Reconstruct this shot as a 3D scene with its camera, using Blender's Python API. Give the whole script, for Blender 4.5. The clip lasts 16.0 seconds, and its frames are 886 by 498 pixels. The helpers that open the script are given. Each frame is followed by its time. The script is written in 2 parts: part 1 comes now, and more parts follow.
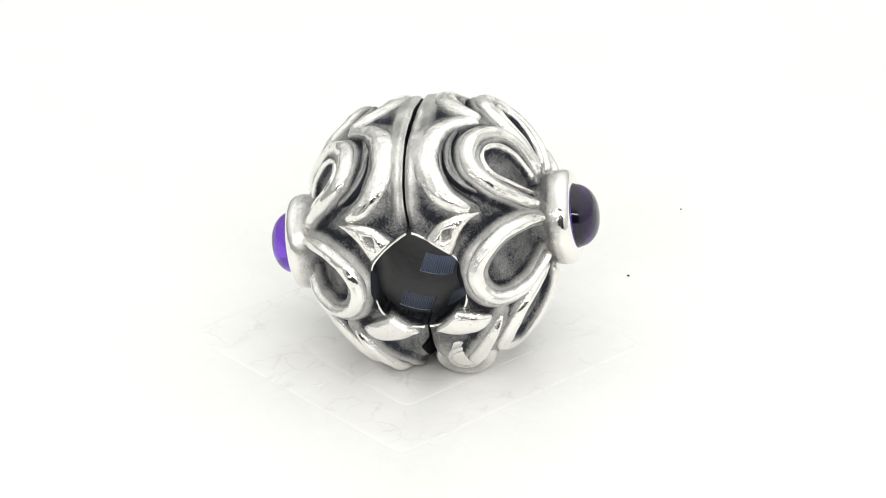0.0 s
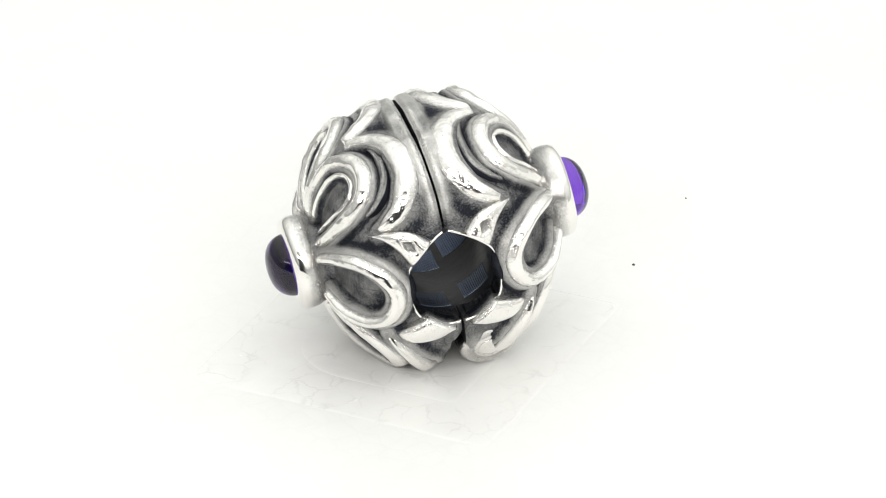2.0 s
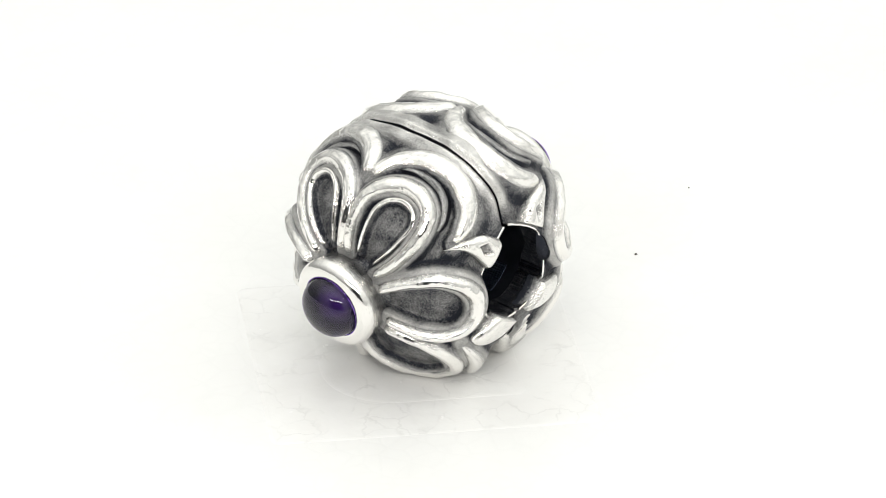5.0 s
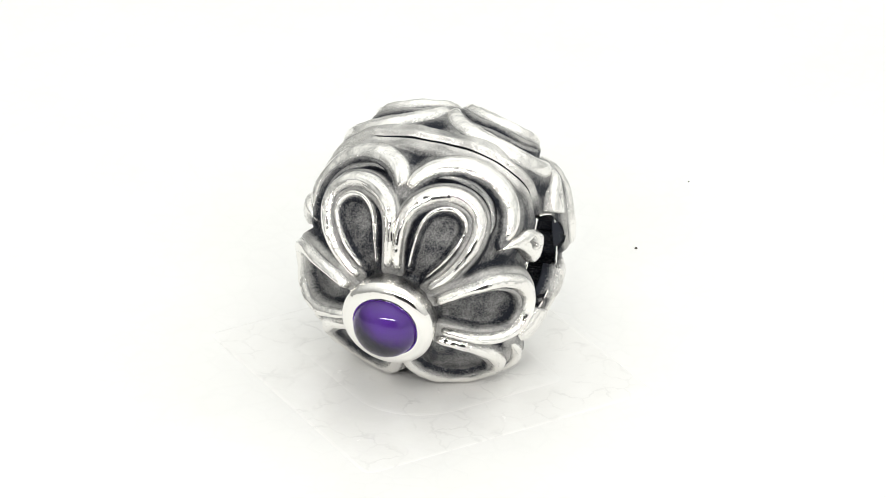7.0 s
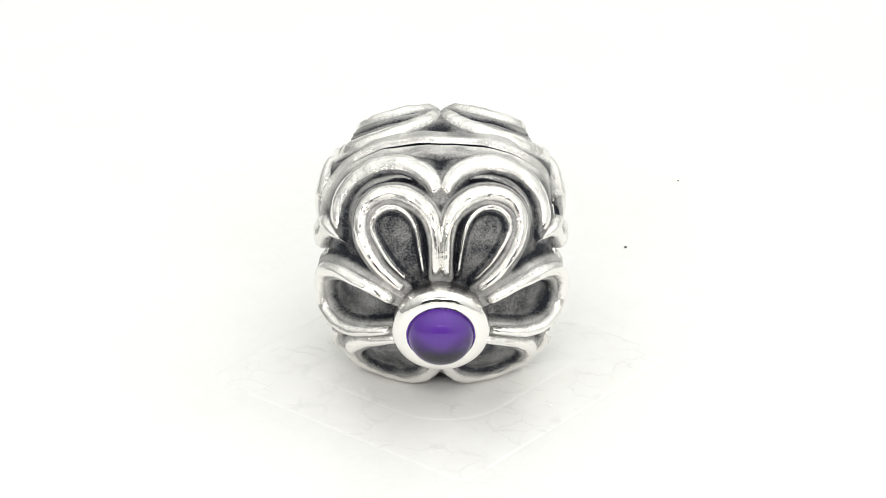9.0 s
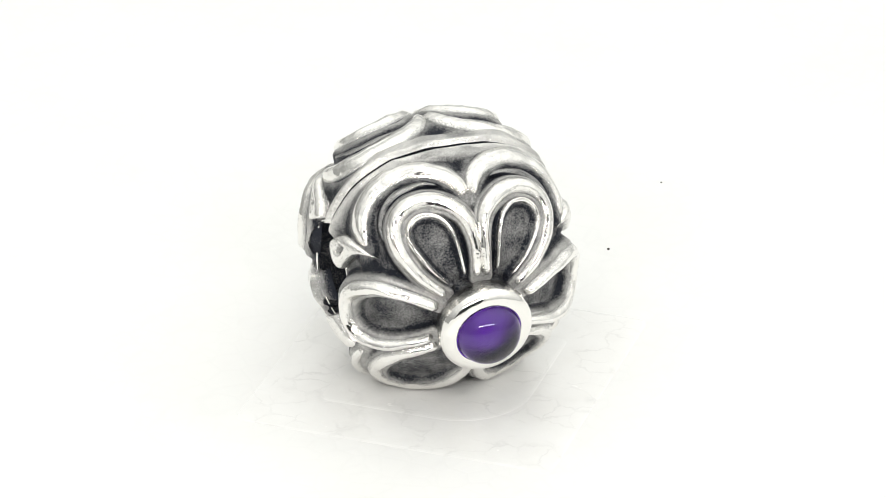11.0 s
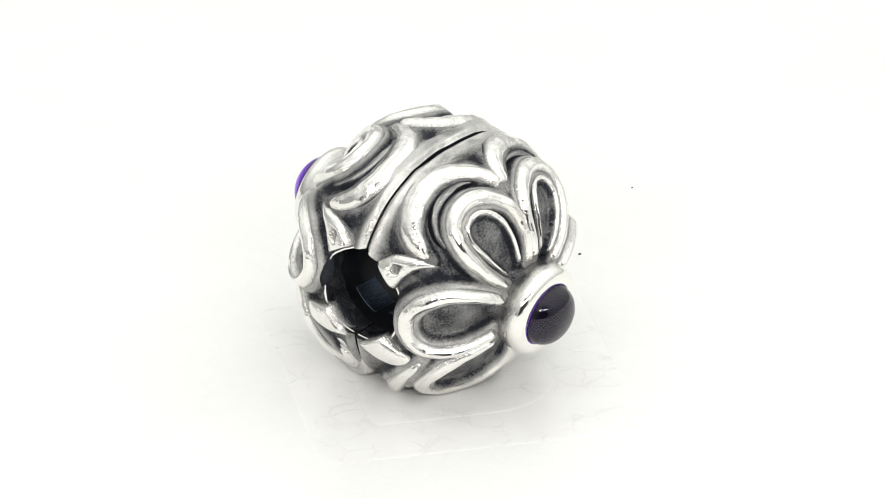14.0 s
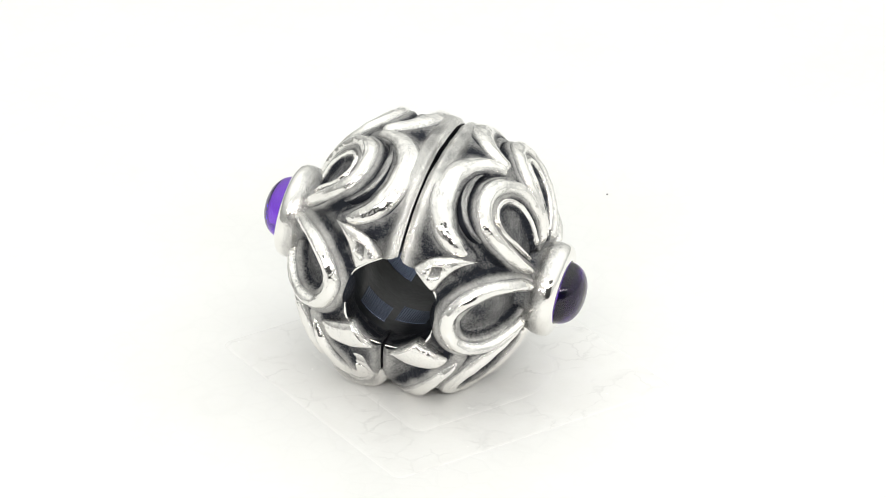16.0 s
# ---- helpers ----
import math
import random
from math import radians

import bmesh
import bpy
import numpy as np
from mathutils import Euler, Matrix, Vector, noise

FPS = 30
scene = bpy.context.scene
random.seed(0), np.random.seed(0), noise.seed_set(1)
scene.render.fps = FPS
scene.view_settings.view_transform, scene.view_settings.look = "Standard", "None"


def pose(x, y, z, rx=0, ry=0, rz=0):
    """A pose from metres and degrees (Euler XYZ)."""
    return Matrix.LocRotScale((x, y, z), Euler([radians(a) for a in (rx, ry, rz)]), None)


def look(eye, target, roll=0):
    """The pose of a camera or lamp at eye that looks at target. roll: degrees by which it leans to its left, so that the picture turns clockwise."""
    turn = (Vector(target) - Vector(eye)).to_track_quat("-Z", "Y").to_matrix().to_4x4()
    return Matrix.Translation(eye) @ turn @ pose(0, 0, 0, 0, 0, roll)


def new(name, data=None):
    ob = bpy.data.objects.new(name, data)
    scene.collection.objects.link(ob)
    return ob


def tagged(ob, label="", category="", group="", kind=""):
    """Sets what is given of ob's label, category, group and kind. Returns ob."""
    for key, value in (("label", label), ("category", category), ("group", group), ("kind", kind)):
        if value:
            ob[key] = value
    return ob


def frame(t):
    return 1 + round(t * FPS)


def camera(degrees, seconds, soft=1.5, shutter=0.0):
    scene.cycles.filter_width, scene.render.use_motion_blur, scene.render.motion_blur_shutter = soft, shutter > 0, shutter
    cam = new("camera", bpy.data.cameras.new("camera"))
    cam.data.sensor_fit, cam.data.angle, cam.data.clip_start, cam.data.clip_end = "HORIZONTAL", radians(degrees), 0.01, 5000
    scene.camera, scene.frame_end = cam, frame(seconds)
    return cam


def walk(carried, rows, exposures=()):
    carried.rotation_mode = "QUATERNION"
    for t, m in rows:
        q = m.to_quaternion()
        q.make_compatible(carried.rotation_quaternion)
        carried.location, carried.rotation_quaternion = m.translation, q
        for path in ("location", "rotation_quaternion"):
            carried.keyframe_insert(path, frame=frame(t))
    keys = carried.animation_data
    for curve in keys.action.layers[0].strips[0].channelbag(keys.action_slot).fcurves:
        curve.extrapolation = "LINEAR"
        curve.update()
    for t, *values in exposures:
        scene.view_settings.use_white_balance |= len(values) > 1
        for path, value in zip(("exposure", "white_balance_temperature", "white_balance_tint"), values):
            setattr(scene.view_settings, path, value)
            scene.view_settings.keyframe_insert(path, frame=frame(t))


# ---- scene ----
# ---- camera ----
MM = 0.001                      # the plan is in millimetres
HEIGHT = 5.54                   # bead centre above the table
PITCH = radians(27.53)
DIST = 200.04
LIFT = HEIGHT - 0.347
EYE = Vector((0, -DIST * math.cos(PITCH), DIST * math.sin(PITCH) + LIFT)) * MM
AIM = Vector((0, 0, LIFT)) * MM
cam = camera(10.921, 16.0, soft=0.8)
walk(cam, [(0.0, look(EYE, AIM)), (16.0, look(EYE, AIM))])

# bead: seconds, x, y (mm), turn (degrees)
BEAD_ROWS = (
    (0.0, -0.35, 1.23, -98.51), (0.5, -0.46, 1.29, -93.07), (1.0, -0.56, 1.35, -87.50), (1.5, -0.63, 1.44, -81.86),
    (2.0, -0.68, 1.50, -76.08), (2.5, -0.72, 1.51, -70.18), (3.0, -0.73, 1.46, -64.34), (3.5, -0.72, 1.35, -58.75),
    (4.0, -0.68, 1.21, -53.17), (6.5, -0.43, 0.15, -25.92), (7.0, -0.29, 0.10, -20.53), (7.5, -0.15, 0.09, -15.26),
    (8.0, -0.05, 0.00, -10.06), (8.5, -0.08, -0.09, -5.06), (9.0, -0.09, -0.21, -0.00), (11.5, -0.24, -0.52, 25.78),
    (12.0, -0.22, -0.55, 31.05), (12.5, -0.23, -0.55, 36.27), (13.0, -0.25, -0.57, 41.56), (13.5, -0.34, -0.62, 46.76),
    (14.0, -0.43, -0.69, 52.02), (14.5, -0.51, -0.76, 57.27), (15.0, -0.59, -0.79, 62.56), (15.5, -0.69, -0.77, 67.82),
    (16.0, -0.77, -0.74, 73.10))
# dust on the board: seconds, x, y (mm)
DUST_ROWS = (
    ((0, 11.03, 13.93), (1, 11.15, 14.51), (2, 11.31, 15.06), (3, 11.42, 15.52), (4, 11.46, 15.84), (6.5, 11.52, 16.61), (7.5, 11.50, 16.90), (8, 11.43, 16.96), (8.5, 11.25, 16.94), (9, 11.03, 16.87), (11.5, 10.04, 16.64), (12.5, 9.63, 16.52), (13.5, 9.14, 16.32), (14.5, 8.55, 15.96), (16, 7.66, 15.44)),
    ((0, 8.35, 7.32), (1, 8.48, 7.86), (2, 8.63, 8.38), (3, 8.72, 8.83), (4, 8.75, 9.13), (6.5, 8.80, 9.85), (7.5, 8.79, 10.13), (8, 8.71, 10.19), (8.5, 8.54, 10.16), (9, 8.32, 10.10), (11.5, 7.36, 9.88), (12.5, 6.98, 9.77), (13.5, 6.49, 9.57), (14.5, 5.93, 9.24), (16, 5.07, 8.74)))
TILT = 10.28

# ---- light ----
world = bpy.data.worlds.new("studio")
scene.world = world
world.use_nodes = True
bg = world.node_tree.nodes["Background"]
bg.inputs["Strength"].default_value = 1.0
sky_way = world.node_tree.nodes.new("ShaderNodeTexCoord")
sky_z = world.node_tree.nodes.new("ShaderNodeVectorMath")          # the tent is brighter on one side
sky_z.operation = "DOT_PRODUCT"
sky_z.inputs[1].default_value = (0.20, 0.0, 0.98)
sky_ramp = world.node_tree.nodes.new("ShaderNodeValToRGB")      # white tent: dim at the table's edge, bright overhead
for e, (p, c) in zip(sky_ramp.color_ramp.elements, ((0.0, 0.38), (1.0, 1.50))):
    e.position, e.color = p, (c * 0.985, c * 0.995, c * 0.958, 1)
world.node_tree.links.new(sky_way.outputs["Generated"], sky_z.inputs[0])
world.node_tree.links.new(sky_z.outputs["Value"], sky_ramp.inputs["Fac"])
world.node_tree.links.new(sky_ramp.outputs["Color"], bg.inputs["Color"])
scene.view_settings.exposure = 0.0


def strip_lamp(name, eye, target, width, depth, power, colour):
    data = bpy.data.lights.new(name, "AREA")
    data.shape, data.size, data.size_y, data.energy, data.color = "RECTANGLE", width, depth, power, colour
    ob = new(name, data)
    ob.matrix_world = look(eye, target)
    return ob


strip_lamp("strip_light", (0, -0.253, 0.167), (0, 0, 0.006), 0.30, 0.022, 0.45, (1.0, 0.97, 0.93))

# ---- materials ----


def material(name):
    m = bpy.data.materials.new(name)
    m.use_nodes = True
    nt = m.node_tree
    return m, nt, nt.nodes["Principled BSDF"]


def link(nt, a, out, b, inp):
    nt.links.new(a.outputs[out], b.inputs[inp])


def coords(nt):
    return nt.nodes.new("ShaderNodeTexCoord")


def grain(nt, scale, detail=4.0, rough=0.6):
    n = nt.nodes.new("ShaderNodeTexNoise")
    n.inputs["Scale"].default_value, n.inputs["Detail"].default_value = scale, detail
    n.inputs["Roughness"].default_value = rough
    link(nt, coords(nt), "Object", n, "Vector")
    return n


def ramp(nt, source, out, stops):
    r = nt.nodes.new("ShaderNodeValToRGB")
    link(nt, source, out, r, "Fac")
    el = r.color_ramp.elements
    while len(el) < len(stops):
        el.new(0.5)
    for e, (p, c) in zip(el, stops):
        e.position, e.color = p, (*c, 1) if isinstance(c, tuple) else (c, c, c, 1)
    return r


def maths(nt, op, a, b, clamp=False):
    n = nt.nodes.new("ShaderNodeMath")
    n.operation, n.use_clamp = op, clamp
    for i, v in enumerate((a, b)):
        if isinstance(v, (int, float)):
            n.inputs[i].default_value = v
        else:
            nt.links.new(v, n.inputs[i])
    return n.outputs[0]


def bump(nt, source, bs, strength, distance):
    b = nt.nodes.new("ShaderNodeBump")
    b.inputs["Strength"].default_value, b.inputs["Distance"].default_value = strength, distance
    nt.links.new(source, b.inputs["Height"])
    link(nt, b, "Normal", bs, "Normal")
    return b


def silver(name, oxide, gloss, relief, blotch, speck):
    """Cast silver: polished on the ridges, blackened by oxide where the relief is low.
    The mesh attribute 'oxide' holds how deep a point lies in the relief; oxide adds to it."""
    m, nt, bs = material(name)
    at = nt.nodes.new("ShaderNodeAttribute")
    at.attribute_name = "oxide"
    fine, patch = grain(nt, 14000, 3, 0.7), grain(nt, 1500, 4, 0.6)
    v = maths(nt, "ADD", at.outputs["Fac"], oxide)
    v = maths(nt, "ADD", v, maths(nt, "MULTIPLY", maths(nt, "SUBTRACT", fine.outputs["Fac"], 0.5), speck))
    v = maths(nt, "ADD", v, maths(nt, "MULTIPLY", maths(nt, "SUBTRACT", patch.outputs["Fac"], 0.5), blotch), True)
    node = nt.nodes.new("ShaderNodeMix")
    node.data_type = "RGBA"
    nt.links.new(v, node.inputs["Factor"])
    node.inputs["A"].default_value = (0.90, 0.885, 0.855, 1)
    node.inputs["B"].default_value = (0.036, 0.039, 0.050, 1)
    nt.links.new(node.outputs["Result"], bs.inputs["Base Color"])
    bs.inputs["Metallic"].default_value = 1.0
    nt.links.new(maths(nt, "ADD", maths(nt, "MULTIPLY", v, 0.30), gloss), bs.inputs["Roughness"])
    h = maths(nt, "ADD", maths(nt, "MULTIPLY", grain(nt, 700, 2).outputs["Fac"], 2.0), maths(nt, "MULTIPLY", fine.outputs["Fac"], v))
    h = maths(nt, "ADD", h, maths(nt, "MULTIPLY", grain(nt, 2400, 2).outputs["Fac"], 1.0))
    bump(nt, h, bs, 1.0, relief)
    return m


POLISHED = silver("polished_silver", 0.0, 0.10, 0.00004, 0.40, 0.95)
BASE = silver("oxidised_silver", 0.0, 0.22, 0.00006, 0.55, 0.9)
# unseen backing, added to brighten the stone from behind
FOIL = silver("pale_foil", 0.0, 0.55, 0.00002, 0.1, 0.1)
SMOOTH = silver("bright_silver", -0.25, 0.09, 0.00002, 0.6, 0.9)


def dark_metal():
    """Glossy black lining, slightly uneven."""
    m, nt, bs = material("black_lining")
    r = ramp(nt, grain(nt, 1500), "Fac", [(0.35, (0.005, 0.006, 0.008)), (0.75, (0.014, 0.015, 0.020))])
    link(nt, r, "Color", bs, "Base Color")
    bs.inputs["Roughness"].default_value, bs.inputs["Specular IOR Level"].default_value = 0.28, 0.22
    bump(nt, maths(nt, "ADD", maths(nt, "MULTIPLY", grain(nt, 6000, 2).outputs["Fac"], 0.3), maths(nt, "MULTIPLY", grain(nt, 900, 3).outputs["Fac"], 2.0)), bs, 0.35, 0.00004)
    return m


DARK = dark_metal()


def amethyst():
    m, nt, bs = material("amethyst")
    r = ramp(nt, grain(nt, 500, 2), "Fac", [(0.3, (0.20, 0.052, 0.70)), (0.7, (0.24, 0.075, 0.78))])
    link(nt, r, "Color", bs, "Base Color")
    bs.inputs["Roughness"].default_value, bs.inputs["IOR"].default_value = 0.045, 1.55
    bs.inputs["Transmission Weight"].default_value = 1.0
    return m


GEM = amethyst()


def paper():
    """White glossy board with a faint net of fine cracks."""
    m, nt, bs = material("white_board")
    tc = coords(nt)
    cell = nt.nodes.new("ShaderNodeTexVoronoi")
    cell.feature = "DISTANCE_TO_EDGE"
    cell.inputs["Scale"].default_value = 900
    link(nt, tc, "Object", cell, "Vector")
    lines = ramp(nt, cell, "Distance", [(0.0, 0.0), (0.10, 1.0)])
    blot = ramp(nt, grain(nt, 120, 5), "Fac", [(0.3, (0.86, 0.86, 0.85)), (0.7, (0.90, 0.90, 0.89))])
    mix = nt.nodes.new("ShaderNodeMix")
    mix.data_type, mix.blend_type = "RGBA", "MULTIPLY"
    mix.inputs["Factor"].default_value = 0.015
    link(nt, blot, "Color", mix, "A")
    link(nt, lines, "Color", mix, "B")
    nt.links.new(mix.outputs["Result"], bs.inputs["Base Color"])
    bs.inputs["Roughness"].default_value = 0.35
    bump(nt, lines.outputs["Color"], bs, 0.15, 0.00002)
    return m


BOARD = paper()


def film_sheet():
    """Thin glossy white film, crazed with fine cracks."""
    m, nt, bs = material("white_film")
    warp = nt.nodes.new("ShaderNodeVectorMath")
    warp.operation = "MULTIPLY_ADD"
    link(nt, grain(nt, 900, 4), "Color", warp, 0)
    warp.inputs[1].default_value = (0.0012, 0.0012, 0.0)
    link(nt, coords(nt), "Object", warp, 2)
    cell = nt.nodes.new("ShaderNodeTexVoronoi")
    cell.feature = "DISTANCE_TO_EDGE"
    cell.inputs["Scale"].default_value = 750
    link(nt, warp, "Vector", cell, "Vector")
    lines = ramp(nt, cell, "Distance", [(0.0, 0.0), (0.06, 1.0)])
    broken = ramp(nt, grain(nt, 420, 3), "Fac", [(0.45, 0.0), (0.62, 0.10)])
    blot = ramp(nt, grain(nt, 300, 5), "Fac", [(0.3, (0.86, 0.855, 0.84)), (0.7, (0.92, 0.92, 0.91))])
    mix = nt.nodes.new("ShaderNodeMix")
    mix.data_type, mix.blend_type = "RGBA", "MULTIPLY"
    link(nt, broken, "Color", mix, "Factor")
    link(nt, blot, "Color", mix, "A")
    link(nt, lines, "Color", mix, "B")
    nt.links.new(mix.outputs["Result"], bs.inputs["Base Color"])
    link(nt, ramp(nt, grain(nt, 800), "Fac", [(0.3, 0.10), (0.7, 0.28)]), "Color", bs, "Roughness")
    bump(nt, grain(nt, 500, 4).outputs["Fac"], bs, 0.4, 0.00005)
    return m


FILM = film_sheet()


def plain(name, colour, rough, metal=0.0):
    m, nt, bs = material(name)
    r = ramp(nt, grain(nt, 400), "Fac", [(0.3, tuple(c * 0.85 for c in colour)), (0.7, colour)])
    link(nt, r, "Color", bs, "Base Color")
    bs.inputs["Roughness"].default_value, bs.inputs["Metallic"].default_value = rough, metal
    return m


DUST = plain("dust", (0.10, 0.09, 0.08), 0.9)
MARK = plain("struck_metal", (0.13, 0.16, 0.23), 0.34, 1.0)
DARK_PANEL = plain("dark_panel", (0.03, 0.03, 0.033), 0.8)

# ---- mesh helpers ----


def mesh_of(name, verts, faces, mat, oxide=None, smooth=True):
    me = bpy.data.meshes.new(name)
    me.from_pydata([tuple(float(c) for c in v) for v in verts], [], faces)
    if smooth:
        me.polygons.foreach_set("use_smooth", [True] * len(me.polygons))
    if oxide is not None:
        a = me.attributes.new("oxide", "FLOAT", "POINT")
        a.data.foreach_set("value", np.asarray(oxide, dtype=np.float32))
    me.materials.append(mat)
    me.update()
    return me


SEAT = np.array(Matrix.Translation((0, 0, HEIGHT)) @ Matrix.Rotation(radians(TILT), 4, "X"))


def part(name, verts, faces, mat, parent, label="", oxide=None, smooth=True):
    """Links one mesh, given in the bead's millimetres, as a part of parent."""
    v = np.asarray(verts, dtype=float)
    v = (v @ SEAT[:3, :3].T + SEAT[:3, 3]) * MM
    ob = new(name, mesh_of(name, v, faces, mat, oxide, smooth))
    ob.parent = parent
    return tagged(ob, label) if label else ob


def grid_faces(n, m, wrap_m=False, wrap_n=False):
    out = []
    for i in range(n if wrap_n else n - 1):
        for j in range(m if wrap_m else m - 1):
            a, b = i * m + j, i * m + (j + 1) % m
            c, d = ((i + 1) % n) * m + (j + 1) % m, ((i + 1) % n) * m + j
            out.append((a, b, c, d))
    return out


def spline(points, per=10):
    """Catmull-Rom curve through the points."""
    p = np.asarray(points, dtype=float)
    p = np.vstack([2 * p[0] - p[1], p, 2 * p[-1] - p[-2]])
    out = []
    for i in range(1, len(p) - 2):
        for k in range(per):
            t = k / per
            a, b, c, d = p[i - 1:i + 3]
            out.append(0.5 * (2 * b + (c - a) * t + (2 * a - 5 * b + 4 * c - d) * t * t + (3 * b - a - 3 * c + d) * t ** 3))
    out.append(p[-2])
    return np.array(out)


def polar(rows):
    """Rows of (angle from the gem's axis, turn about it), to a flat map round the gem."""
    r = np.asarray(rows, dtype=float)
    return np.c_[r[:, 0] * np.cos(np.radians(r[:, 1])), r[:, 0] * np.sin(np.radians(r[:, 1]))]


RADII = np.array([4.95, 4.74, 5.12])
SQUARE = 2.7                    # the ground form is a little squarer than a ball


def on_body(uv, side):
    """Flat map to a place on the bead's ground form and the outward normal there."""
    rho = np.radians(np.hypot(uv[..., 0], uv[..., 1]))
    phi = np.arctan2(uv[..., 1], uv[..., 0])
    d = np.stack([np.sin(rho) * np.cos(phi), side * np.cos(rho), np.sin(rho) * np.sin(phi)], -1)
    d = d / (np.abs(d) ** SQUARE).sum(-1, keepdims=True) ** (1 / SQUARE)
    n = np.sign(d) * np.abs(d) ** (SQUARE - 1) / RADII
    return d * RADII, n / np.linalg.norm(n, axis=-1, keepdims=True)


def unit(v):
    return v / np.linalg.norm(v, axis=-1, keepdims=True)


def smoothstep(a, b, x):
    t = np.clip((x - a) / (b - a), 0, 1)
    return t * t * (3 - 2 * t)


def ridge(name, rows, widths, rise, side, mirror, parent, label="", blunt=(0.4, 0.4), tarnish=0.0, outer=1.38, inner=1.0):
    """A raised rounded ridge along a curve on the bead; widths are half widths in mm.
    outer and inner: how far its two flanks run out, away from the loop's middle and towards it."""
    uv = spline(polar(rows), 8)
    w = np.interp(np.linspace(0, 1, len(uv)), np.linspace(0, 1, len(widths)), widths)
    if mirror:
        uv = uv * [-1, 1]
    p, n = on_body(uv, side)
    run = np.r_[0, np.cumsum(np.linalg.norm(np.diff(p, axis=0), axis=1))]
    end = np.sqrt(np.clip(1 - np.clip(1 - run / blunt[0], 0, 1) ** 2, 0.0, 1)) * np.sqrt(np.clip(1 - np.clip(1 - (run[-1] - run) / blunt[1], 0, 1) ** 2, 0.0, 1))
    end = np.maximum(end, 0.03)
    t = unit(np.gradient(p, axis=0))
    b = unit(np.cross(n, t)) * (1 if (side < 0) != mirror else -1)
    wob = 1 + 0.07 * np.array([noise.noise((q[0] * 1.1 + side * 7, q[1] * 1.1, q[2] * 1.1)) for q in p])
    a = np.linspace(-1, 1, 41)
    high = np.where(a < 0, np.clip(1 - np.abs(a) ** 2.6, 0, 1) ** 1.05, np.clip(1 - np.abs(a) ** 2.0, 0, 1) ** 1.25)
    high[[0, -1]] = -0.2
    reach = np.where(a < 0, inner, outer) * a
    span = b[:, None] * (reach[None, :, None] * (w * np.sqrt(end) * wob)[:, None, None])
    lift = n[:, None] * (high[None, :, None] * (rise * end ** 0.7 * wob)[:, None, None])
    streak = np.array([[noise.noise((r * 0.9 + side * 3, q * 5.0, p[i][0] * 0.2 + rise)) for q in a] for i, r in enumerate(run)])
    dent = np.array([[noise.noise((r * 2.6 + side * 5, q * 2.0, p[i][2] * 0.7 + rise)) for q in a] for i, r in enumerate(run)])
    verts = p[:, None] + span + lift + n[:, None] * ((streak * 0.026 + dent * 0.030) * np.clip(high, 0, 1)[None, :])[..., None]
    ox = smoothstep(0.90, 0.34, high)[None, :] * 1.25 + 0.34 * np.clip(streak, -0.2, 1) + tarnish - 0.11
    return part(name, verts.reshape(-1, 3), grid_faces(len(uv), len(a)), POLISHED, parent, label, ox.ravel())


def leaf(name, edge_a, edge_b, rise, side, mirror, parent, hollow=0.45, label=""):
    """A raised leaf between two edge curves that start at one tip; open end rounded off."""
    a, b = spline(polar(edge_a)), spline(polar(edge_b))
    k = np.linspace(0, 1, 30)

    def even(c):
        s = np.linspace(0, 1, len(c))
        return np.c_[np.interp(k, s, c[:, 0]), np.interp(k, s, c[:, 1])]
    a, b = even(a), even(b)
    s = np.linspace(0, 1, 21)
    uv = a[:, None] * (1 - s)[None, :, None] + b[:, None] * s[None, :, None]
    if mirror:
        uv = uv * [-1, 1]
    p, n = on_body(uv, side)
    arch = np.clip(1 - np.abs(2 * s - 1) ** 3, 0, 1) ** 0.5
    pit = np.abs(s[None, :] - 0.5) / 0.20 + np.abs(k[:, None] - 0.76) / 0.15
    dip = 1 - hollow * smoothstep(1.15, 0.55, pit)
    h = arch[None, :] * dip * rise * smoothstep(-0.25, 0.45, k)[:, None]
    h = h - 0.15 * (arch[None, :] < 0.05)
    verts = list((p + n * h[..., None]).reshape(-1, 3))
    faces = grid_faces(len(k), len(s))
    ox = list((smoothstep(0.75, 0.2, arch)[None, :] * 0.8 + 1.5 * (1 - dip)).ravel())
    base = len(verts)
    last = (len(k) - 1) * len(s)
    for j in range(len(s)):
        verts.append(p[-1, j] - n[-1, j] * 0.5)
        ox.append(1.3)
    for j in range(len(s) - 1):
        faces.append((last + j, last + j + 1, base + j + 1, base + j))
    return part(name, verts, faces, POLISHED, parent, label, ox)


# ---- the set ----


def table():
    n, half = 60, 0.9
    xs = np.sign(np.linspace(-1, 1, n)) * np.abs(np.linspace(-1, 1, n)) ** 2 * half
    verts = [(x, y, 0.0) for y in xs for x in xs]
    ob = new("table_top", mesh_of("table_top", verts, grid_faces(n, n), BOARD))
    tagged(ob, "white glossy board with faint crackle under the bead", "table", kind="structure")
    return ob


table()


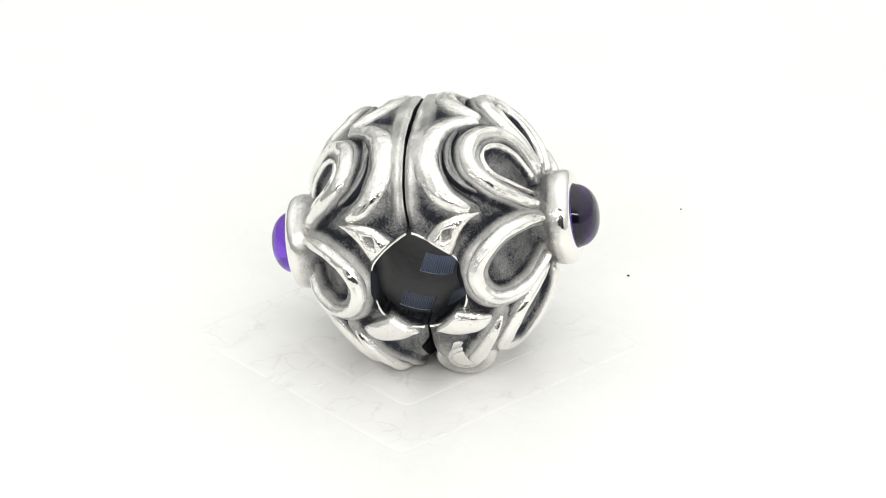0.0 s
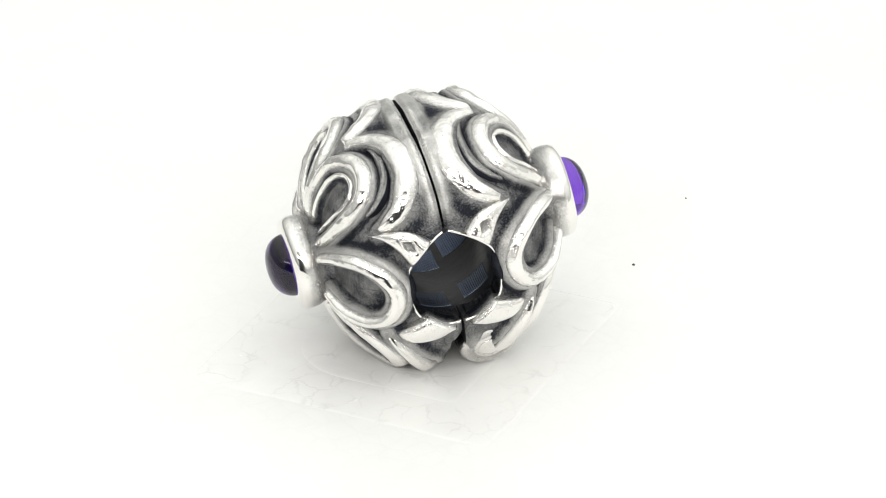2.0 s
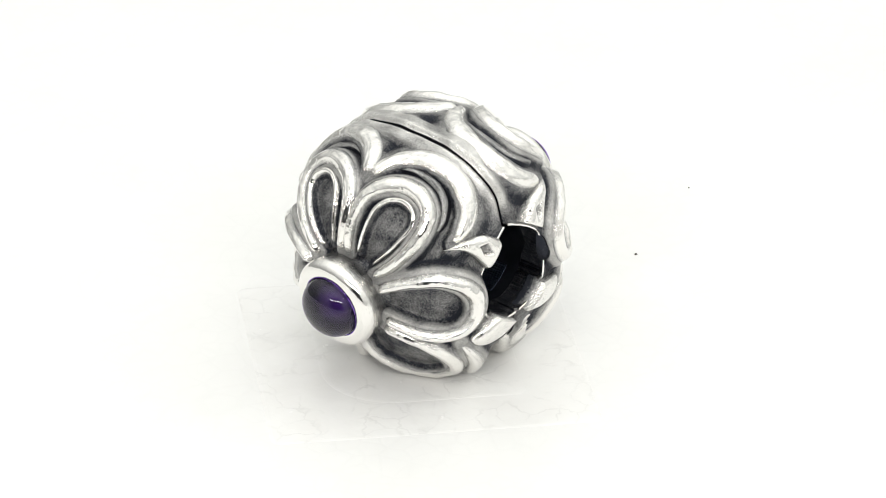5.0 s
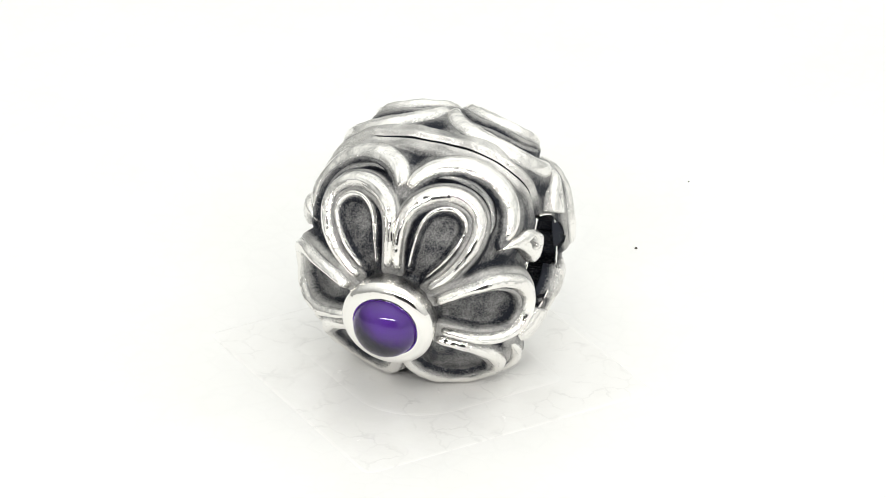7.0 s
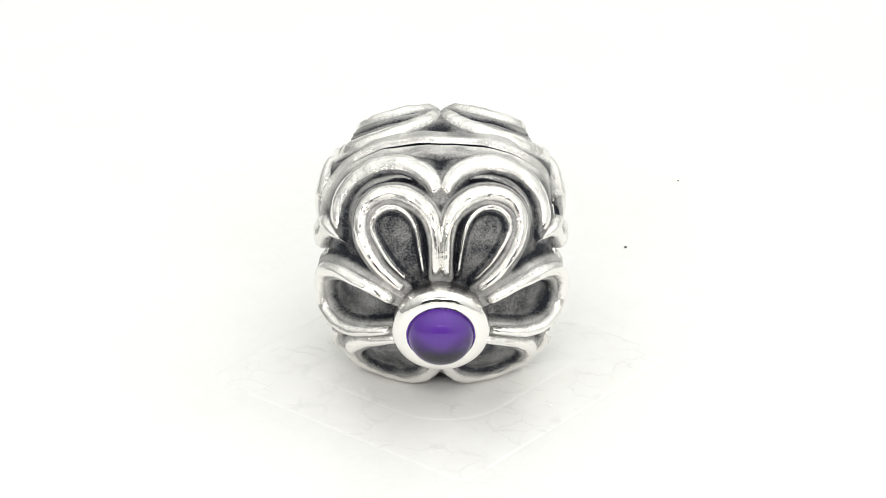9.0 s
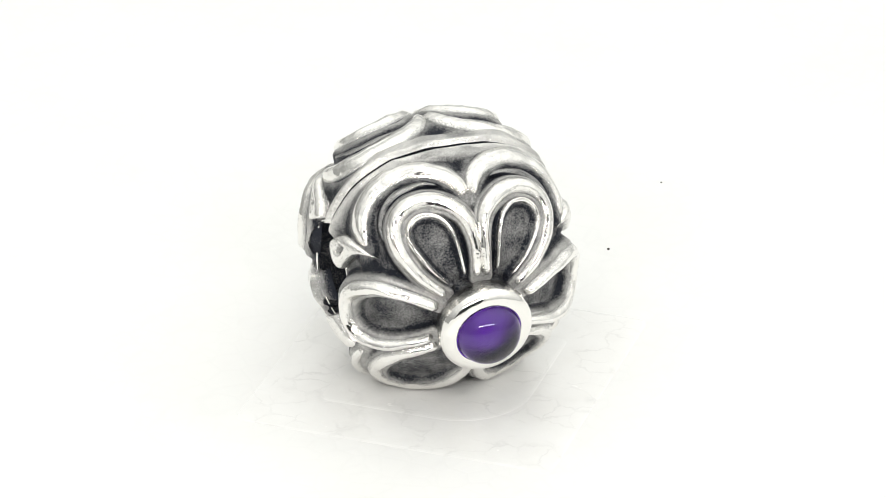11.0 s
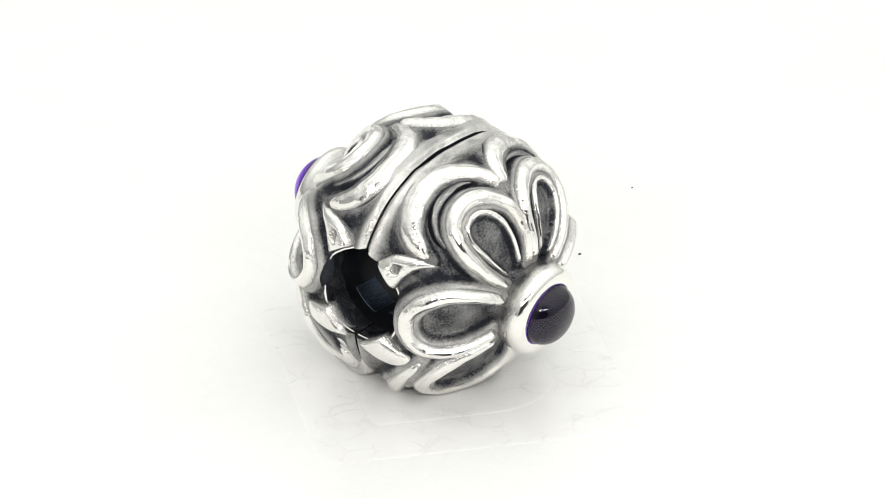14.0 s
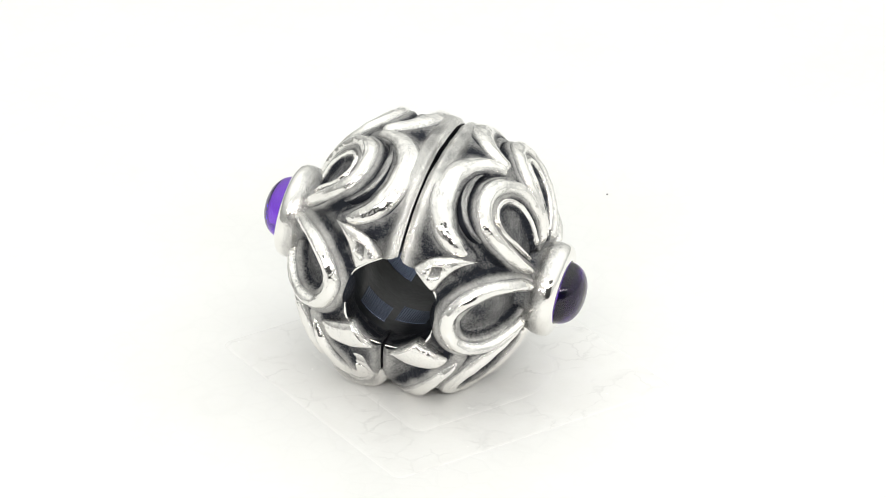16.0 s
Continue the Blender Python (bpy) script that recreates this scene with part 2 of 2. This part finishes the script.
def block(name, x0, x1, y0, y1, z0, z1, mat, r=0.004):
    """A box with rounded upright edges."""
    pts = []
    for k, (x, y) in enumerate(((x1 - r, y1 - r), (x0 + r, y1 - r), (x0 + r, y0 + r), (x1 - r, y0 + r))):
        pts += [(x + r * math.cos(radians(90 * k + q)), y + r * math.sin(radians(90 * k + q))) for q in range(0, 91, 15)]
    n = len(pts)
    v = [(x, y, z0) for x, y in pts] + [(x, y, z1) for x, y in pts]
    f = [tuple(range(n))[::-1], tuple(range(n, 2 * n))] + [(i, (i + 1) % n, n + (i + 1) % n, n + i) for i in range(n)]
    return new(name, mesh_of(name, v, f, mat, smooth=False))


# unseen panel, added so that the silver has something dark to reflect
tagged(block("reflection_panel", -0.30, 0.30, -0.62, -0.60, 0.0, 0.62, DARK_PANEL), "added dark grey panel behind the camera, for dark reflections in the silver", "wall", kind="structure")

# ---- the bead ----
HOLE = ((0.0, 2.25), (0.55, 1.98), (1.0, 1.68), (1.45, 1.30), (1.88, 0.78), (1.98, 0.18), (2.0, -0.6), (1.8, -1.45), (1.47, -1.85), (0.95, -2.12), (0.0, -2.25))


def hole_radius(angle):
    """Outline of the hole, in the plane across it, round its middle."""
    pts = np.array(HOLE)
    ang = np.arctan2(pts[:, 0], pts[:, 1])          # 0 at the top, pi at the bottom
    return np.interp(np.abs(angle), ang, np.hypot(pts[:, 0], pts[:, 1]))


def relief(side):
    """The ridges of one half: name, curve, half widths, rise, mirrored, fillet outside and inside the loop, other settings of ridge()."""
    for mirror in (False, True):
        yield "petal", UPPER, PETAL_W, 0.62, mirror, 0.22, 0.10, {}
        yield "petal", SIDE, PETAL_W, 0.86, mirror, 0.26, 0.10, {}
        yield "petal", LOWER, PETAL_W, 0.60, mirror, 0.25, 0.10, {}
        yield "scroll", ARC, ARC_W, 0.50, mirror, 0.55, 0.08, dict(blunt=(0.3, 1.0), outer=1.45, inner=1.05)
        yield "tongue", LOW_SHORT if side < 0 and not mirror else LOW_ARC, TONGUE_W, 0.68, mirror, 0.30, 0.30, dict(blunt=(1.0, 0.5))
        yield "inner_rim", UPPER_IN, RIM_W, 0.42, mirror, 0.08, 0.08, {}
        yield "terrace", CRESCENT, (0.10, 0.20, 0.26, 0.28, 0.26, 0.20, 0.10), 0.26, mirror, 0.0, 0.0, dict(label="dark oxidised ledge", tarnish=0.75)


def fillet(p, side):
    """How far the cast ground swells up towards the ridges at the places p."""
    fill = np.zeros(p.shape[:-1])
    flat = p.reshape(-1, 3)
    for _, rows, widths, rise, mirror, outside, inside, more in relief(side):
        if outside == 0:
            continue
        uv = spline(polar(rows), 4)
        w = np.interp(np.linspace(0, 1, len(uv)), np.linspace(0, 1, len(widths)), widths)
        c, n = on_body(uv * [-1, 1] if mirror else uv, side)
        b = np.cross(n, np.gradient(c, axis=0)) * (1 if (side < 0) != mirror else -1)
        near = np.nonzero(np.linalg.norm(flat - c.mean(0), axis=1) < np.linalg.norm(c - c.mean(0), axis=1).max() + 1.6)[0]
        gap = ((flat[near, None] - c[None]) ** 2).sum(-1)
        i = gap.argmin(1)
        d = np.sqrt(gap[np.arange(len(near)), i])
        out = ((flat[near] - c[i]) * b[i]).sum(-1) > 0
        reach = np.where(out, outside, inside)
        h = 0.60 * rise * np.exp(-(np.clip(d - 0.85 * w[i], 0, None) / reach) ** 2)
        view = fill.reshape(-1)
        view[near] = np.maximum(view[near], h)
    return fill


def shell(side, parent):
    """One half of the bead: ground form, two half holes, rims and the face of the joint."""
    nr, nf = 150, 480
    phi = np.linspace(0, 2 * math.pi, nf, endpoint=False)
    deg = np.degrees(np.arctan2(np.sin(phi), np.cos(phi)))
    edge = np.full(nf, 89.4)
    if side < 0:     # the joint gapes above and bends round the hinge below
        edge = edge - 0.6 * np.exp(-((deg - 90) / 24) ** 4)
        edge = edge - 6.0 * smoothstep(-30, -40, deg) * smoothstep(-100, -78, deg)
    else:
        edge = edge - 0.5 * np.exp(-((deg - 90) / 22) ** 6)
        edge = edge + 1.0 * np.exp(-((deg + 62) / 17) ** 2) + 1.0 * np.exp(-((deg + 120) / 14) ** 2)
    s = np.linspace(0.12, 1, nr)
    rho = s[:, None] * edge[None, :]
    uv = np.stack([rho * np.cos(phi), rho * np.sin(phi)], -1)
    p, n = on_body(uv, side)
    lump = np.array([noise.noise(Vector(q) * 1.1) for q in p.reshape(-1, 3)]).reshape(nr, nf)
    roll = smoothstep(0.965, 1.0, s)[:, None] ** 2 * 0.18
    lip = 0.40 * smoothstep(79, 87, rho) * smoothstep(24, 40, np.abs(deg))[None, :] * np.where(deg < 0, 0.6, 1.0)[None, :]
    crown = smoothstep(77, 82, rho) * smoothstep(52, 34, np.abs(deg - 90))[None, :]      # filled and polished between the scrolls on top
    fill = fillet(p, side)
    p = p + n * (0.05 * lump - roll + np.maximum(np.maximum(lip, fill), 0.38 * crown * (1 + 0.25 * lump)))[..., None]
    verts = p.reshape(-1, 3)
    ang = np.arctan2(verts[:, 1], verts[:, 2])
    dist = np.hypot(verts[:, 1], verts[:, 2])
    lim = hole_radius(ang)
    inside = (dist < lim) & (np.abs(verts[:, 0]) > 2)
    faces = [f for f in grid_faces(nr, nf, wrap_m=True) if sum(inside[i] for i in f) < 3]
    used = {i for f in faces for i in f}
    for i in used:
        if inside[i]:
            k = lim[i] / dist[i]
            verts[i, 1] *= k
            verts[i, 2] = verts[i, 2] * k
    count = {}
    for f in faces:
        for a, b in zip(f, f[1:] + f[:1]):
            count[(min(a, b), max(a, b))] = count.get((min(a, b), max(a, b)), 0) + 1
    crevice = smoothstep(0.01, 0.08, fill) * smoothstep(0.36, 0.16, fill)       # blackest where the ground meets a ridge
    bright = np.maximum(np.maximum((lip / 0.40) ** 2, 0.45 * smoothstep(0.22, 0.42, fill)), 0.7 * crown * (1 + 0.8 * lump))
    ox = (0.82 + 0.18 * lump + 0.19 * crevice - 0.75 * bright).ravel()
    ring = (nr - 1) * nf
    out, extra, top, oxx, walls = list(verts), {}, {}, list(ox), []
    for (a, b), c in count.items():
        if c != 1 or (a < nf and b < nf):
            continue
        for i in (a, b):
            if i not in extra:
                v = verts[i].copy()
                top[i] = len(out)
                out.append(v.copy())
                oxx.append(1.0)
                if i >= ring and not (dist[i] < 1.35 * lim[i] and abs(v[0]) > 2):
                    v = v * [0.78, 1, 0.78]
                else:
                    v[0] *= 0.72
                extra[i] = len(out)
                out.append(v)
                oxx.append(1.0)
        walls.append((top[a], top[b], extra[b], extra[a]))
    return part("shell_half", out, faces + walls, BASE, parent, "oxidised grey half shell", oxx), verts


UPPER = ((22, 83), (30, 86), (38, 86.5), (46, 84.5), (52, 80), (57, 73.5), (60.5, 66), (61.5, 58), (59, 50.5), (53, 45.5), (46, 42.5), (37, 40.5), (29, 40.5), (22, 43))
UPPER_IN = ((24, 71), (35, 74), (44, 74), (50, 71), (54, 66), (55.5, 60), (54, 54), (50, 50.5), (43, 49.5), (35, 49.5), (24, 52.5))
SIDE = ((22, 26), (30, 26), (39, 24), (49, 19.5), (57, 11.5), (61, 3), (60.5, -5.5), (56.5, -13), (49, -17), (40, -18), (31, -16), (22, -14))
LOWER = ((22, -34), (30, -30), (39, -29.5), (49, -34), (57, -42), (60.5, -51), (59, -60), (54, -69), (46, -76), (37, -82), (29, -85), (22, -82))
ARC = ((57, 88), (64, 85), (71, 79.5), (76.5, 71), (79, 62), (79, 52.5), (76, 44.5), (72, 39), (66, 35), (60, 32.5))
CRESCENT = ((64.5, 81), (68, 74), (70, 66), (70, 57), (67.5, 49.5), (62, 43.5), (56, 40.5))
LOW_ARC = ((55, -25), (63, -35), (70, -45), (76, -56), (82, -64))
LOW_SHORT = ((55, -25), (61, -33), (66, -41), (70, -50), (73, -58))
TONGUE_W = (0.22, 0.36, 0.52, 0.66, 0.62)
PETAL_W = (0.28, 0.33, 0.37, 0.42, 0.47, 0.51, 0.52, 0.50, 0.47, 0.44, 0.42, 0.37, 0.33, 0.28)
ARC_W = (0.34, 0.48, 0.58, 0.64, 0.66, 0.66, 0.62, 0.54, 0.45, 0.32)
RIM_W = (0.11, 0.16, 0.19, 0.20, 0.19, 0.16, 0.11)


def lathe(profile, side, n=96):
    """Turned form round the gem's axis; profile rows of (radius, distance from the middle)."""
    pr = np.array(profile)
    a = np.linspace(0, 2 * math.pi, n, endpoint=False)
    v = np.stack([pr[:, None, 0] * np.cos(a), np.broadcast_to(side * pr[:, None, 1], (len(pr), n)), pr[:, None, 0] * np.sin(a)], -1)
    return v.reshape(-1, 3), grid_faces(len(pr), n, wrap_m=True)


def setting(side, parent):
    """Collar and stone on one pole of the bead."""
    prof = [(2.12, 4.20), (1.98, 4.60), (1.90, 4.95), (1.93, 5.20), (2.02, 5.45), (2.06, 5.75), (2.05, 5.95), (1.98, 6.12), (1.84, 6.24),
            (1.66, 6.30), (1.50, 6.31), (1.42, 6.28), (1.39, 6.20), (1.38, 5.8), (1.36, 5.1), (0.7, 5.0), (0.02, 4.98)]
    pts = spline(prof, 4)
    v, f = lathe(pts, side)
    ox = np.repeat(np.interp(pts[:, 1], (4.9, 5.3, 5.7, 6.0), (1.15, 0.85, 0.50, 0.0)), 96)
    ox[np.repeat((pts[:, 0] < 1.40) & (pts[:, 1] < 6.2), 96)] = 1.4
    ox[np.repeat((pts[:, 0] < 1.25), 96)] = 0.2
    bez = part("bezel", v, f, SMOOTH, parent, "bright silver collar", ox)
    seat = spline([(1.372, 5.62), (1.30, 5.50), (1.12, 5.42), (0.85, 5.37), (0.4, 5.34), (0.02, 5.33)], 4)
    v, f = lathe(seat, side)
    # the radial darkening paints the shade inside the stone onto the backing
    part("backing", v, f, FOIL, bez, "added pale foil behind the stone, edge painted dark as its inner shade", np.repeat(1.1 * smoothstep(0.62, 1.15, seat[:, 0]), 96))
    dome = [(1.365, 5.64), (1.37, 5.8), (1.37, 6.1)]
    dome += [(1.37 * math.cos(radians(q)) ** 0.85, 6.27 + 0.98 * math.sin(radians(q))) for q in range(0, 90, 6)] + [(0.02, 7.25)]
    v, f = lathe(dome, side)
    if side > 0:
        f = [q[::-1] for q in f]
    part("gemstone", v, f, GEM, bez, "domed violet amethyst")


def sleeve(parent):
    """Dark lining of the hole through the bead."""
    a = np.linspace(-math.pi, math.pi, 120, endpoint=False)
    r = hole_radius(a) + 0.10

    def bore(x):
        return 2.42 + 0.22 * smoothstep(3.0, 0.0, abs(x))
    rows = []
    for x in np.linspace(-4.15, 4.15, 25):
        b = smoothstep(4.15, 2.6, abs(x))
        q = r * (1 - b) + bore(x) * b
        rows.append(np.c_[np.full(120, x), np.sin(a) * q, np.cos(a) * q])
    v = np.concatenate(rows)
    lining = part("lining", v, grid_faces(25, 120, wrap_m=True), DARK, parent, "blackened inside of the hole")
    # struck marks, too small to read
    for x, turn in ((2.0, 2.62), (-2.05, 2.62), (2.25, -2.80), (-1.45, -2.95)):
        v = []
        for k in range(59):                         # a plate with fifteen raised bars
            q, up = turn + (k - 29) * 0.010, 0.045 if k % 4 in (1, 2) else 0.02
            for dx in (-0.75, -0.72, 0.0, 0.72, 0.75):
                r = bore(x + dx) + 0.012 - (up if abs(dx) < 0.74 else 0.0)
                v.append((x + dx, math.sin(q) * r, math.cos(q) * r))
        f = grid_faces(59, 5)
        part("struck_mark", v, f, MARK, lining, "pale struck bars", smooth=False)


def rim(side, end, parent):
    """Thin bright lip of one half hole."""
    a = np.radians(np.linspace(3, 177, 60))
    r = hole_radius(a)
    y, z = np.sin(a) * r, np.cos(a) * r
    x = RADII[0] * np.clip(1 - (np.abs(y) / RADII[1]) ** SQUARE - (np.abs(z) / RADII[2]) ** SQUARE, 0, 1) ** (1 / SQUARE)
    c = np.c_[x * end, y * side, z]
    t = unit(np.gradient(c, axis=0))
    nrm = unit(c / RADII ** 2)
    b = unit(np.cross(t, nrm))
    q = np.linspace(0, 2 * math.pi, 10, endpoint=False)
    w = 0.065
    v = c[:, None] + nrm[:, None] * (np.sin(q) * w)[None, :, None] + b[:, None] * (np.cos(q) * w)[None, :, None]
    part("hole_lip", v.reshape(-1, 3), grid_faces(60, 10, wrap_m=True), SMOOTH, parent, "", np.zeros(600))


def hinge(parent):
    """Barrel of the hinge under the bead, with slanting end faces and a pin in it."""
    a = np.linspace(0, 2 * math.pi, 48, endpoint=False)

    def ring(r, x, end):
        return [(end * (x + 0.55 * r * math.sin(q)), 1.1 + 1.15 * r * math.cos(q), -4.44 + 1.08 * r * math.sin(q)) for q in a]
    prof = [(0.02, 3.82), (0.60, 3.80), (0.66, 3.76), (0.95, 3.74), (1.08, 3.62), (1.14, 3.40), (1.15, 2.6)]
    v, ox = [], []
    for r, x in prof:
        v += ring(r, x, -1)
        ox += [0.45 if 0.6 < r < 0.7 else 0.12] * 48
    for r, x in prof[::-1]:
        v += ring(r, x, 1)
        ox += [0.45 if 0.6 < r < 0.7 else 0.12] * 48
    part("hinge_barrel", v, grid_faces(2 * len(prof), 48, wrap_m=True), POLISHED, parent, "pale silver hinge barrel", ox)
    for end in (-1, 1):
        v = []
        for r, x in ((0.46, 3.70), (0.44, 3.84), (0.38, 3.87), (0.02, 3.88)):
            v += ring(r, x, end)
        part("hinge_pin", v, grid_faces(4, 48, wrap_m=True), SMOOTH, parent, "", np.full(192, 0.2))


def charm_bead():
    bead = new("charm_bead")
    bead.empty_display_size = 0.005
    tagged(bead, "round oxidised silver clip bead with two violet stones, on white board", "bead")
    for side in (-1, 1):
        half, _ = shell(side, bead)
        setting(side, bead)
        for name, rows, widths, rise, mirror, _, _, more in relief(side):
            ridge(name, rows, widths, rise, side, mirror, half, **more)
        for mirror in (False, True):
            leaf("leaf", ((55, 32), (62, 27), (66, 20.5), (69.5, 12.5)), ((55, 32), (65, 31.5), (75, 29), (82.5, 22.5)), 0.62, side, mirror, half)
            leaf("leaf", ((56, -26), (65, -19.5), (72.5, -16)), ((56, -26), (66, -30.5), (78, -29.5), (87, -26)), 0.52, side, mirror, half, 0.0)
        for end in (-1, 1):
            rim(side, end, half)
        if side > 0:
            hinge(half)
    sleeve(bead)
    return bead


bead = charm_bead()


def film_square(half, thick, corners, z, middle, label):
    """Thin square of film with rounded corners and chamfered edges, turned under the bead."""
    rings = []
    for inset, h in ((0.0, 0.0), (0.04, thick * 0.45), (0.16, thick * 0.9), (0.34, thick)):
        ring = []
        for k, (sx, sy) in enumerate(((1, 1), (-1, 1), (-1, -1), (1, -1))):
            c = corners[k]
            for q in range(0, 91, 10):
                t = radians(90 * k + q)
                ring.append((sx * (half - c) + (c - inset) * math.cos(t), sy * (half - c) + (c - inset) * math.sin(t), z + h))
        rings.append(ring)
    n = len(rings[0])
    turn = radians(50.5)
    v = [((x * math.cos(turn) - y * math.sin(turn) + middle[0]) * MM, (x * math.sin(turn) + y * math.cos(turn) + middle[1]) * MM, h * MM) for ring in rings for x, y, h in ring]
    f = [tuple(range(n))[::-1], tuple(range(3 * n, 4 * n))] + grid_faces(4, n, wrap_m=True)
    ob = new("film_square", mesh_of("film_square", v, f, FILM, smooth=False))
    return tagged(ob, label, "film", group="films under the bead")


films = [film_square(7.1, 0.016, (0.5, 0.5, 0.5, 0.5), 0.0, (0.0, -0.9), "large thin glossy white film square on the board"),
         film_square(4.3, 0.020, (0.5, 0.5, 3.2, 0.5), 0.018, (0.0, -0.9), "small thin glossy film square directly under the bead")]


def dust_speck(r):
    """A dark crumb of dust."""
    bm = bmesh.new()
    bmesh.ops.create_icosphere(bm, subdivisions=2, radius=1.0)
    for v in bm.verts:
        v.co *= 1 + 0.35 * noise.noise(v.co * 1.7 + Vector((r * 40, 0, 0)))
        v.co = Vector((v.co.x * 1.2, v.co.y, max(v.co.z, -0.45) + 0.45)) * r * MM
    me = bpy.data.meshes.new("dust_speck")
    bm.to_mesh(me)
    bm.free()
    me.materials.append(DUST)
    return tagged(new("dust_speck", me), "tiny dark speck of dust on the white board", "dust", group="dust on the board")


specks = [dust_speck(0.036), dust_speck(0.055)]

# ---- how the things move ----


def motions():
    rows = [(t, pose(x * MM, y * MM, 0, 0, 0, turn)) for t, x, y, turn in BEAD_ROWS]
    walk(bead, rows)
    for film in films:
        walk(film, rows)
    for speck, places in zip(specks, DUST_ROWS):
        walk(speck, [(t, pose(x * MM, y * MM, 0)) for t, x, y in places])


motions()
